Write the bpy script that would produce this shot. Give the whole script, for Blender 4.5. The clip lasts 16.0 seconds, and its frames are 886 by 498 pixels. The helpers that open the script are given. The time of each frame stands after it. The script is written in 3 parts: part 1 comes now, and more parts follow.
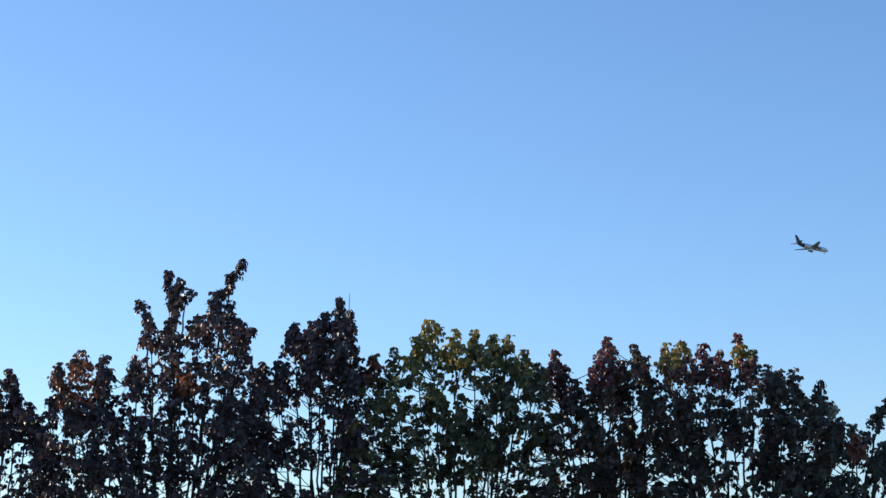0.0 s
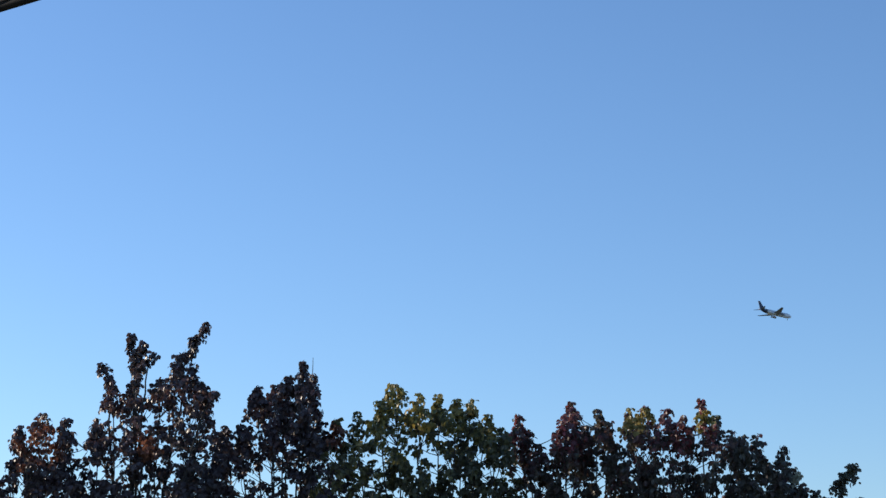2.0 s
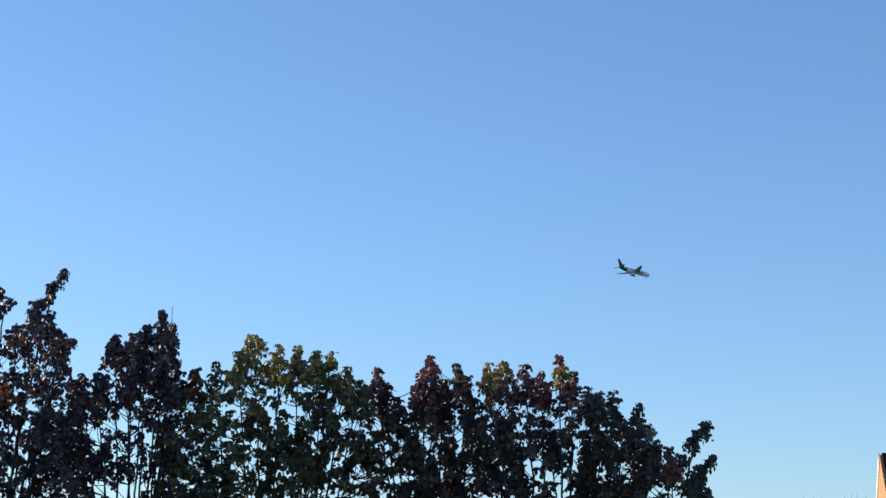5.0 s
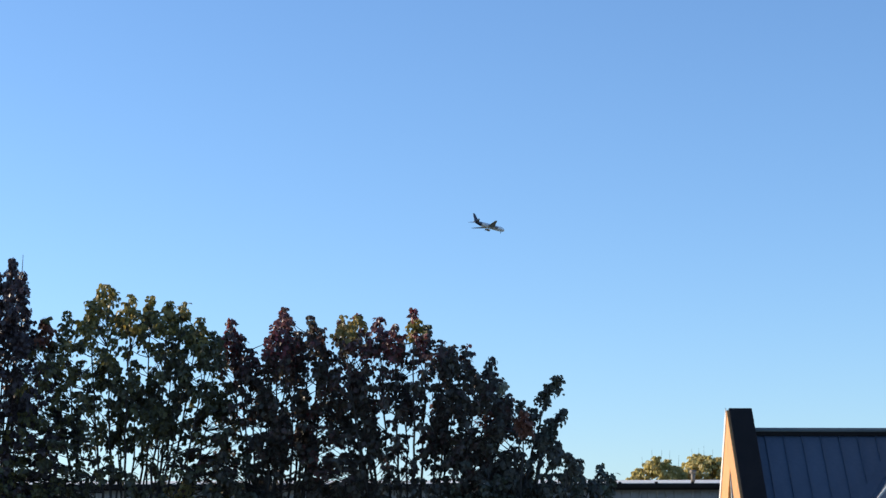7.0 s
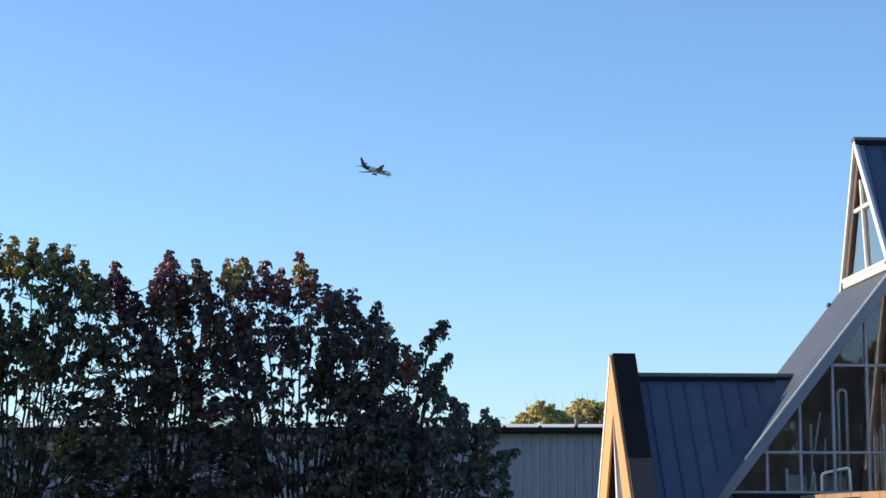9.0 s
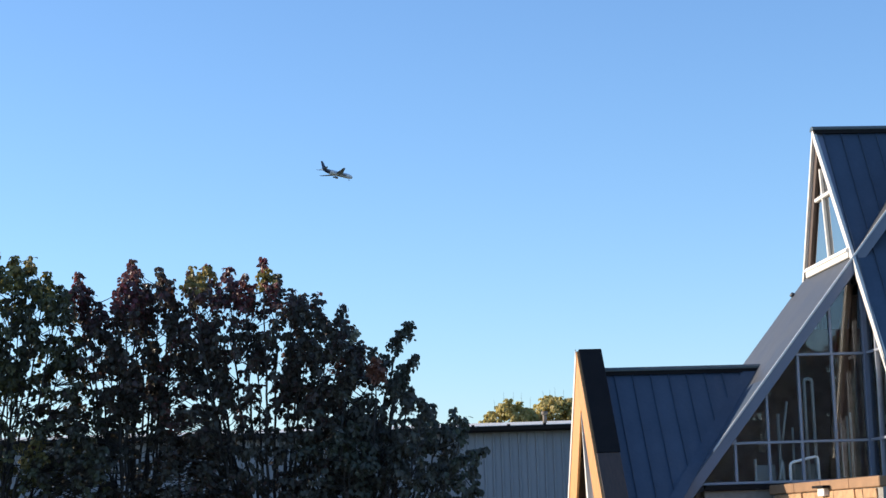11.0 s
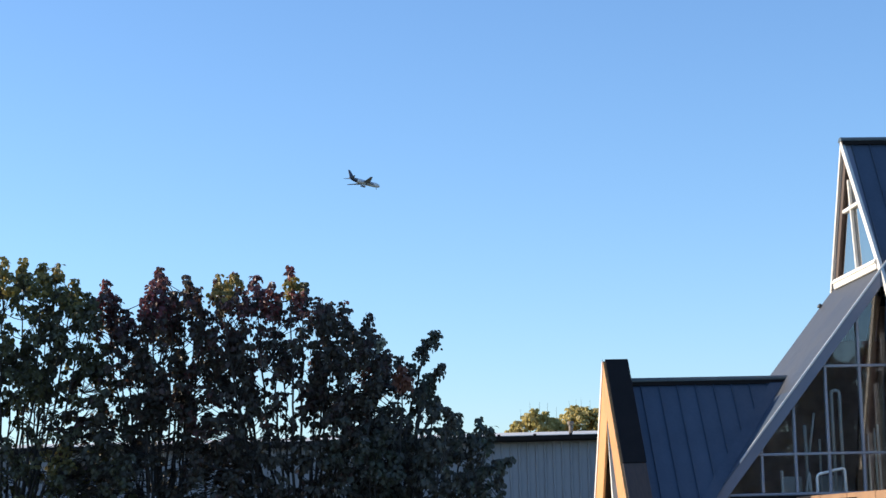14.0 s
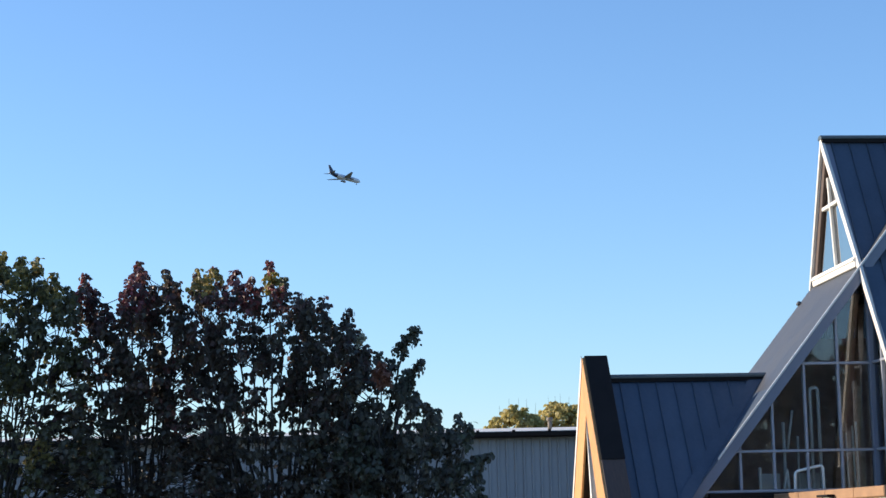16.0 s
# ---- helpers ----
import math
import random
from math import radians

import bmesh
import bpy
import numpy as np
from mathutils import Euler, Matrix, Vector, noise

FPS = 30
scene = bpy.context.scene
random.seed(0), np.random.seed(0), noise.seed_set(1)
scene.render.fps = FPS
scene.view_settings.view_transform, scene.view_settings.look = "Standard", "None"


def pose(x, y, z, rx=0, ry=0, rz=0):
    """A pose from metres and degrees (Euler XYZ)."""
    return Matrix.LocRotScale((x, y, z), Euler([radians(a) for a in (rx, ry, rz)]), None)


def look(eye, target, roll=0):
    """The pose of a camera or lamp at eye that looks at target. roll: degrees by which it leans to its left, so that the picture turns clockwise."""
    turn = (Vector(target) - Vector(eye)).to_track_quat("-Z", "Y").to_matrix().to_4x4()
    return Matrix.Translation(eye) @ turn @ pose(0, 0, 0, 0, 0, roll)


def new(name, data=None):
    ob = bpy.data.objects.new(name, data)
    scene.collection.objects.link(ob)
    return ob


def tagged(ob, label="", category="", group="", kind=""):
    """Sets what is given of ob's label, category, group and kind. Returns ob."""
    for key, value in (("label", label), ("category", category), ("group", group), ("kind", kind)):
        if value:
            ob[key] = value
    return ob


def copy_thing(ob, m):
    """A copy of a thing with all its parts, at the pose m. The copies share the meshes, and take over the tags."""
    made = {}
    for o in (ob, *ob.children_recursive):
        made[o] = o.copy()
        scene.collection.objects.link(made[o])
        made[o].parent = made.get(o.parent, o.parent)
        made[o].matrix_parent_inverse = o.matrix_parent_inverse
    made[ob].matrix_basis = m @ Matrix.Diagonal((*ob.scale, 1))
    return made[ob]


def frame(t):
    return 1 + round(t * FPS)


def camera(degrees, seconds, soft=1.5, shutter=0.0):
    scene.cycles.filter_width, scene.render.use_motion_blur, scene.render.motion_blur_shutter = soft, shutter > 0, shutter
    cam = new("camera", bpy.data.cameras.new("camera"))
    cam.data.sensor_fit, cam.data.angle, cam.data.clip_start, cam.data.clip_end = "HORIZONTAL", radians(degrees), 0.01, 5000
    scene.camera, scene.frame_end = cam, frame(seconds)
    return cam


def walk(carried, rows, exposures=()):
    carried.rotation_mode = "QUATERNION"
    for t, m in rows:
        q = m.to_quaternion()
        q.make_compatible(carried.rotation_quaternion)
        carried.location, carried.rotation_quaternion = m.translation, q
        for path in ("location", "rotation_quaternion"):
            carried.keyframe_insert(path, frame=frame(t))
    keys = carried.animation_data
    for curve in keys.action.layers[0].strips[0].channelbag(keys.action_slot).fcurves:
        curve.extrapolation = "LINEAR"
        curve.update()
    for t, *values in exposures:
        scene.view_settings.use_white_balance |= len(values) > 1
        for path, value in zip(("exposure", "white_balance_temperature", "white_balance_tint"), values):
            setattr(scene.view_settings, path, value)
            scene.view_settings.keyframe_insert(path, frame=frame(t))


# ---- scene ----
# ---- camera ----
cam = camera(25.6, 16.0, soft=1.5)
EYE = 1.6
ROWS = [
    (0.0, 12.905, 10.925, 0.429),
    (0.5, 12.743, 12.318, 0.281),
    (1.0, 12.353, 12.885, 0.283),
    (1.5, 12.100, 12.987, 0.297),
    (2.0, 11.818, 12.807, 0.358),
    (2.5, 11.390, 12.502, 0.440),
    (3.0, 10.813, 12.233, 0.427),
    (3.2, 10.528, 12.118, 0.440),
    (5.5, 6.678, 11.159, -0.179),
    (6.0, 5.530, 10.820, -0.202),
    (6.5, 4.403, 10.446, -0.137),
    (7.0, 3.371, 10.034, -0.078),
    (7.5, 2.460, 9.657, -0.060),
    (8.0, 1.588, 9.263, -0.076),
    (8.5, 0.756, 8.830, -0.099),
    (9.0, 0.000, 8.400, 0.000),
    (9.2, -0.251, 8.228, 0.054),
    (11.3, -1.053, 8.518, 2.131),
    (11.5, -0.982, 8.740, 2.288),
    (12.0, -0.733, 9.005, 2.460),
    (12.5, -0.377, 9.049, 2.260),
    (13.0, -0.107, 8.867, 1.948),
    (13.5, -0.087, 8.707, 1.617),
    (14.0, -0.300, 8.699, 1.438),
    (14.5, -0.552, 8.648, 1.351),
    (15.0, -0.728, 8.593, 1.370),
    (15.5, -0.843, 8.551, 1.302),
    (16.0, -0.893, 8.559, 1.228),
]
EXPOSURES = [(0.0, 0.56), (1.5, 0.40), (3.0, 0.44), (5.5, 0.53), (7.0, 0.64), (9.0, 0.74), (16.0, 0.74)]
walk(cam, [(t, pose(0, 0, EYE, 0, 0, yaw) @ pose(0, 0, 0, 90 + pitch) @ pose(0, 0, 0, 0, 0, -roll)) for t, yaw, pitch, roll in ROWS], EXPOSURES)

# ---- sky and sun ----
SUN_AZIMUTH, SUN_HEIGHT = 78.0, 15.0      # degrees to the left of straight ahead; above the horizon
world = bpy.data.worlds.new("sky")
scene.world = world
world.use_nodes = True
wn, wl = world.node_tree.nodes, world.node_tree.links
wn.clear()
sky = wn.new("ShaderNodeTexSky")
sky.sky_type, sky.sun_disc = "NISHITA", False
sky.sun_elevation, sky.sun_rotation = radians(SUN_HEIGHT), radians(-SUN_AZIMUTH)
sky.altitude, sky.air_density, sky.dust_density, sky.ozone_density = 0, 1.0, 0.3, 4.9
tint = wn.new("ShaderNodeMix")
tint.data_type, tint.blend_type = "RGBA", "MULTIPLY"
tint.inputs[0].default_value = 1.0
tint.inputs[7].default_value = (1.02, 0.975, 1.0, 1)
back = wn.new("ShaderNodeBackground")
back.inputs[1].default_value = 0.15
wout = wn.new("ShaderNodeOutputWorld")
wl.new(sky.outputs[0], tint.inputs[6])
wl.new(tint.outputs[2], back.inputs[0])
wl.new(back.outputs[0], wout.inputs[0])

sun_data = bpy.data.lights.new("sun", "SUN")
sun_data.energy, sun_data.angle, sun_data.color = 4.0, radians(0.5), (1.0, 0.86, 0.68)
sun = new("sun", sun_data)
sa, sh = radians(SUN_AZIMUTH), radians(SUN_HEIGHT)
sun.matrix_world = look((-60, 10, 40), (-60 + math.sin(sa) * math.cos(sh), 10 - math.cos(sa) * math.cos(sh), 40 - math.sin(sh)))


# ---- materials ----
def material(name, color, rough=0.6, metal=0.0, vary=0.25, scale=3.0, bump=0.0, bump_scale=40.0, stretch=(1, 1, 1), second=None, spec=0.5):
    """A surface whose colour wanders at two scales, with a fine relief."""
    m = bpy.data.materials.new(name)
    m.use_nodes = True
    n, l = m.node_tree.nodes, m.node_tree.links
    p = n["Principled BSDF"]
    p.inputs["Metallic"].default_value = metal
    p.inputs["Specular IOR Level"].default_value = spec
    co = n.new("ShaderNodeTexCoord")
    mp = n.new("ShaderNodeMapping")
    mp.inputs["Scale"].default_value = stretch
    l.new(co.outputs["Object"], mp.inputs[0])
    big, fine = n.new("ShaderNodeTexNoise"), n.new("ShaderNodeTexNoise")
    big.inputs["Scale"].default_value, fine.inputs["Scale"].default_value = scale, scale * 11
    big.inputs["Detail"].default_value = fine.inputs["Detail"].default_value = 5
    info = n.new("ShaderNodeObjectInfo")
    for t in (big, fine):
        l.new(mp.outputs[0], t.inputs["Vector"])
    add = n.new("ShaderNodeMath")
    add.operation = "MULTIPLY_ADD"
    add.inputs[1].default_value = 0.45
    l.new(fine.outputs[0], add.inputs[0])
    l.new(big.outputs[0], add.inputs[2])
    add2 = n.new("ShaderNodeMath")
    add2.operation = "MULTIPLY_ADD"
    add2.inputs[1].default_value = 0.25
    l.new(info.outputs["Random"], add2.inputs[0])
    l.new(add.outputs[0], add2.inputs[2])
    ramp = n.new("ShaderNodeValToRGB")
    c2 = second or tuple(min(1, c * (1 + vary)) for c in color)
    ramp.color_ramp.elements[0].position, ramp.color_ramp.elements[1].position = 0.45, 1.15 if not second else 1.0
    ramp.color_ramp.elements[0].color = (*[c * (1 - vary) for c in color], 1)
    ramp.color_ramp.elements[1].color = (*c2, 1)
    l.new(add2.outputs[0], ramp.inputs[0])
    l.new(ramp.outputs[0], p.inputs["Base Color"])
    rr = n.new("ShaderNodeMapRange")
    rr.inputs["To Min"].default_value, rr.inputs["To Max"].default_value = max(0.02, rough - 0.1), min(1, rough + 0.12)
    l.new(big.outputs[0], rr.inputs[0])
    l.new(rr.outputs[0], p.inputs["Roughness"])
    if bump:
        bn, bu = n.new("ShaderNodeTexNoise"), n.new("ShaderNodeBump")
        bn.inputs["Scale"].default_value = bump_scale
        bn.inputs["Detail"].default_value = 4
        bu.inputs["Strength"].default_value, bu.inputs["Distance"].default_value = bump, 0.02
        l.new(mp.outputs[0], bn.inputs["Vector"])
        l.new(bn.outputs[0], bu.inputs["Height"])
        l.new(bu.outputs[0], p.inputs["Normal"])
    return m


def leaf_material(name, stops, gloss=0.44, glow=0.35):
    """Leaves in several autumn colours: patches along the crown, and leaf by leaf; light comes through them."""
    m = bpy.data.materials.new(name)
    m.use_nodes = True
    n, l = m.node_tree.nodes, m.node_tree.links
    p, out = n["Principled BSDF"], n["Material Output"]
    co, geo = n.new("ShaderNodeTexCoord"), n.new("ShaderNodeNewGeometry")
    patch = n.new("ShaderNodeTexNoise")
    patch.inputs["Scale"].default_value, patch.inputs["Detail"].default_value = 0.9, 2
    l.new(co.outputs["Object"], patch.inputs["Vector"])
    mix = n.new("ShaderNodeMath")
    mix.operation = "MULTIPLY_ADD"
    mix.inputs[1].default_value = 0.42
    l.new(geo.outputs["Random Per Island"], mix.inputs[0])
    wide = n.new("ShaderNodeMapRange")
    wide.inputs["From Min"].default_value, wide.inputs["From Max"].default_value = 0.3, 0.7
    wide.inputs["To Min"].default_value, wide.inputs["To Max"].default_value = 0.0, 0.6
    l.new(patch.outputs[0], wide.inputs[0])
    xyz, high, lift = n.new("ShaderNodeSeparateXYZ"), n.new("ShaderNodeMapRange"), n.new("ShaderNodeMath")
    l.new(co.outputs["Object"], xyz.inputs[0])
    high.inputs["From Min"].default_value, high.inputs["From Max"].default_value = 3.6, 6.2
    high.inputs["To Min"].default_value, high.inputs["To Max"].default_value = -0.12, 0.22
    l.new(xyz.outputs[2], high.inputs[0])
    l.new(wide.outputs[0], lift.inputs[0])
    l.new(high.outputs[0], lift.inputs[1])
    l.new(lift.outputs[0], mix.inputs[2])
    ramp = n.new("ShaderNodeValToRGB")
    el = ramp.color_ramp.elements
    while len(el) < len(stops):
        el.new(0.5)
    for e, (at, c) in zip(el, stops):
        e.position, e.color = at, (*c, 1)
    l.new(mix.outputs[0], ramp.inputs[0])
    l.new(ramp.outputs[0], p.inputs["Base Color"])
    p.inputs["Roughness"].default_value = gloss
    p.inputs["Specular IOR Level"].default_value = 0.5
    tr, add = n.new("ShaderNodeBsdfTranslucent"), n.new("ShaderNodeMixShader")
    l.new(ramp.outputs[0], tr.inputs[0])
    add.inputs[0].default_value = glow
    l.new(p.outputs[0], add.inputs[1])
    l.new(tr.outputs[0], add.inputs[2])
    l.new(add.outputs[0], out.inputs[0])
    return m


def glass_material(name, tint_color, ior=1.6):
    m = bpy.data.materials.new(name)
    m.use_nodes = True
    n, l = m.node_tree.nodes, m.node_tree.links
    n.remove(n["Principled BSDF"])
    fr, gl, tr, mx = n.new("ShaderNodeFresnel"), n.new("ShaderNodeBsdfGlossy"), n.new("ShaderNodeBsdfTransparent"), n.new("ShaderNodeMixShader")
    fr.inputs[0].default_value = ior
    gl.inputs["Roughness"].default_value = 0.02
    tr.inputs[0].default_value = (*tint_color, 1)
    l.new(fr.outputs[0], mx.inputs[0])
    l.new(tr.outputs[0], mx.inputs[1])
    l.new(gl.outputs[0], mx.inputs[2])
    l.new(mx.outputs[0], n["Material Output"].inputs[0])
    return m


GROUND = material("dry grass and gravel", (0.09, 0.09, 0.045), 0.9, vary=0.4, scale=0.4, bump=0.4, bump_scale=6)
ROOF_METAL = material("navy standing seam metal", (0.074, 0.100, 0.140), 0.48, 0.3, vary=0.18, scale=1.2, bump=0.05, bump_scale=3)
ROOF_GREY = material("weathered grey metal roofing", (0.070, 0.073, 0.080), 0.5, 0.2, vary=0.15, scale=0.9, bump=0.05, bump_scale=3)
RIDGE = material("green-grey folded ridge metal", (0.085, 0.10, 0.10), 0.4, 0.3, vary=0.2, scale=2)
FASCIA = material("blue-grey painted fascia", (0.19, 0.21, 0.27), 0.5, vary=0.1, scale=1.5, stretch=(1, 1, 1))
EDGE = material("bare metal drip edge", (0.62, 0.62, 0.6), 0.35, 0.3, vary=0.12, scale=5)
BLACK_METAL = material("black coated flashing", (0.017, 0.015, 0.015), 0.65, vary=0.25, scale=2, bump=0.05, bump_scale=8, spec=0.12)
BROWN_BOARD = material("brown stained board", (0.075, 0.05, 0.04), 0.65, vary=0.3, scale=4, stretch=(6, 1, 1), bump=0.15)
CEDAR = material("honey-coloured cedar", (0.50, 0.24, 0.085), 0.6, vary=0.32, scale=3, stretch=(1, 7, 1), bump=0.15, bump_scale=25)
WHITE_PAINT = material("white painted trim", (0.74, 0.70, 0.64), 0.5, vary=0.1, scale=5)
MULLION = material("grey aluminium mullion", (0.32, 0.34, 0.40), 0.45, 0.2, vary=0.1, scale=6)
GLASS = glass_material("tinted glass", (0.92, 0.92, 0.92), 1.75)
GLASS_SKY = glass_material("mirror-coated glass", (0.6, 0.65, 0.7), 12.0)
GLASS_DARK = glass_material("dark tinted glass", (0.15, 0.16, 0.18))
STONE = material("tan sandstone", (0.42, 0.25, 0.13), 0.85, vary=0.3, scale=6, bump=0.4, bump_scale=25)
CAP_STONE = material("warm sandstone coping", (0.29, 0.165, 0.088), 0.8, vary=0.25, scale=3, bump=0.2, bump_scale=20)
MORTAR = material("grey mortar", (0.3, 0.28, 0.25), 0.95, vary=0.2, scale=9)
INNER_WALL = material("dim brown panelling", (0.36, 0.29, 0.28), 0.8, vary=0.5, scale=2.5)
BEAM = material("glued timber beam", (0.40, 0.27, 0.19), 0.6, vary=0.3, scale=3, stretch=(1, 1, 4))
GUARD_SHEEN = material("guard glass with painted reflection", (0.82, 0.84, 0.79), 0.4, vary=0.45, scale=4, stretch=(1, 1, 0.4))
RAIL_WHITE = material("pale enamelled tube", (0.90, 0.91, 0.88), 0.3, 0.0, vary=0.06, scale=6)
SIDING = material("pale grey ribbed siding", (0.29, 0.295, 0.31), 0.6, 0.0, vary=0.14, scale=1.3, stretch=(1, 1, 0.2))
SHED_ROOF = material("bleached metal roof", (0.90, 0.81, 0.68), 0.6, 0.0, vary=0.12, scale=1.1)
GUTTER = material("dark brown gutter", (0.022, 0.018, 0.018), 0.6, vary=0.2, scale=2, spec=0.12)
PIPE = material("rusty vent pipe", (0.17, 0.14, 0.11), 0.7, 0.2, vary=0.3, scale=9)
BARK = material("dark maple bark", (0.05, 0.042, 0.036), 0.9, vary=0.4, scale=5, stretch=(1, 1, 0.3), bump=0.5, bump_scale=18)
RUBBER = material("black cable sheath", (0.004, 0.004, 0.006), 0.85, vary=0.2, scale=8)
STRAND = material("grey steel strand", (0.025, 0.025, 0.025), 0.7, 0.0, vary=0.2, scale=20)
PLANE_WHITE = material("white and grey aircraft paint", (0.60, 0.62, 0.66), 0.4, vary=0.06, scale=0.1)
PLANE_NAVY = material("navy tail paint", (0.012, 0.018, 0.05), 0.4, vary=0.1, scale=0.1)
PLANE_GREY = material("grey wing paint", (0.19, 0.21, 0.26), 0.45, vary=0.1, scale=0.1)
DARK_GREEN, PURPLE, OLIVE = (0.120, 0.110, 0.085), (0.091, 0.068, 0.068), (0.183, 0.165, 0.055)
YELLOW, CRIMSON = (0.439, 0.317, 0.073), (0.293, 0.079, 0.085)
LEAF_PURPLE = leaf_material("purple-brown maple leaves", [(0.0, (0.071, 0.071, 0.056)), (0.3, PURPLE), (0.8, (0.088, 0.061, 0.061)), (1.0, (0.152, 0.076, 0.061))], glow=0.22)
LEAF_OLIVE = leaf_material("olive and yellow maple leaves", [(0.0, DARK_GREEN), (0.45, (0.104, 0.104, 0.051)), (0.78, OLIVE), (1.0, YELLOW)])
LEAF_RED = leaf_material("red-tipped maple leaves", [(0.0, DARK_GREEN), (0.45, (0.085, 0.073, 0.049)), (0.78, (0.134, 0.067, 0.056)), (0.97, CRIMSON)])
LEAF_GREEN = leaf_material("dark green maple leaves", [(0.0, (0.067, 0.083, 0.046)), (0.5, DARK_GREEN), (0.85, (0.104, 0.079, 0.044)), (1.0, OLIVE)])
LEAF_GOLD = leaf_material("golden green leaves", [(0.0, (0.26, 0.24, 0.07)), (0.45, (0.44, 0.38, 0.13)), (0.9, (0.58, 0.47, 0.18))], glow=0.5)
LEAF_RUST = leaf_material("rust-red maple leaves", [(0.0, (0.15, 0.058, 0.04)), (1.0, (0.27, 0.115, 0.065))])
LEAF_CRIMSON = leaf_material("crimson maple leaves", [(0.0, (0.10, 0.055, 0.052)), (1.0, (0.19, 0.078, 0.080))])
LEAF_YELLOW = leaf_material("yellowed maple leaves", [(0.0, (0.17, 0.145, 0.05)), (1.0, (0.34, 0.26, 0.08))])
LEAF_PALE = leaf_material("dry pale maple leaves", [(0.0, (0.34, 0.32, 0.22)), (1.0, (0.5, 0.46, 0.32))])


# ---- helpers of this scene ----
def link_mesh(name, bm, mat, parent=None, label=""):
    me = bpy.data.meshes.new(name)
    bm.to_mesh(me)
    bm.free()
    me.materials.append(mat)
    ob = new(name, me)
    ob.parent = parent
    return tagged(ob, label)


def part(name, bm, mat, parent, label=""):
    return link_mesh(name, bm, mat, parent, label)


def thing(name, label, category, at=(0, 0, 0), turn=0.0, group="", kind=""):
    e = new(name)
    e.matrix_world = pose(*at, 0, 0, turn)
    return tagged(e, label, category, group, kind)


def solid(points, faces, bevel=0.0):
    bm = bmesh.new()
    vs = [bm.verts.new(p) for p in points]
    for f in faces:
        bm.faces.new([vs[i] for i in f])
    bmesh.ops.recalc_face_normals(bm, faces=bm.faces)
    if bevel:
        bmesh.ops.bevel(bm, geom=bm.edges[:], offset=bevel, segments=1, affect="EDGES", clamp_overlap=True)
    return bm


def prism(outline, lo, hi, axis, bevel=0.0):
    """An outline in the two other axes, drawn out along one axis from lo to hi."""
    n = len(outline)
    place = {"x": lambda s, p: (s, p[0], p[1]), "y": lambda s, p: (p[0], s, p[1]), "z": lambda s, p: (p[0], p[1], s)}[axis]
    pts = [place(lo, p) for p in outline] + [place(hi, p) for p in outline]
    faces = [tuple(range(n)), tuple(range(2 * n - 1, n - 1, -1))] + [(i, (i + 1) % n, n + (i + 1) % n, n + i) for i in range(n)]
    return solid(pts, faces, bevel)


def box(x0, x1, y0, y1, z0, z1, bevel=0.0):
    return prism([(x0, y0), (x1, y0), (x1, y1), (x0, y1)], z0, z1, "z", bevel)


def tube(path, radii, sides=8, bm=None, cap=True):
    """A tapering tube along a path."""
    bm = bm or bmesh.new()
    rings = []
    for i, p in enumerate(path):
        p = Vector(p)
        d = (Vector(path[min(i + 1, len(path) - 1)]) - Vector(path[max(i - 1, 0)])).normalized()
        s = d.orthogonal().normalized() if not rings else (side - d * side.dot(d)).normalized()
        side = s
        w = d.cross(s)
        rings.append([bm.verts.new(p + (s * math.cos(2 * math.pi * k / sides) + w * math.sin(2 * math.pi * k / sides)) * radii[i]) for k in range(sides)])
    for a, b in zip(rings, rings[1:]):
        for k in range(sides):
            bm.faces.new((a[k], a[(k + 1) % sides], b[(k + 1) % sides], b[k])).smooth = True
    if cap:
        bm.faces.new(rings[0][::-1])
        bm.faces.new(rings[-1])
    return bm


# ---- ground ----
bm = bmesh.new()
bmesh.ops.create_grid(bm, x_segments=60, y_segments=60, size=3500)
for v in bm.verts:
    v.co.z = -0.02 if v.co.length < 300 else noise.noise(v.co * 0.002) * 1.5 - 1.5
tagged(link_mesh("ground", bm, GROUND), "dry grass and gravel ground reaching the horizon", "ground", kind="structure")

# ---- the steep-roofed building ----
hall = thing("building", "steep-gabled building with navy seamed metal roofs, glazed gables and sandstone base", "building", (10.22, 44.0, 0), 4.0)
C_RISE, C_AT, C_RIDGE, C_DEEP = 1.244, 7.667, 2.78, 4.3
B_RISE, B_TOP, B_MID, B_LEAN = 1.6, 11.05, 2.15, 0.042
A_RISE, A_TOP, A_MID, A_END = 1.28, 5.32, 2.0, -6.13


def c_line(a):
    return C_AT + C_RISE * a


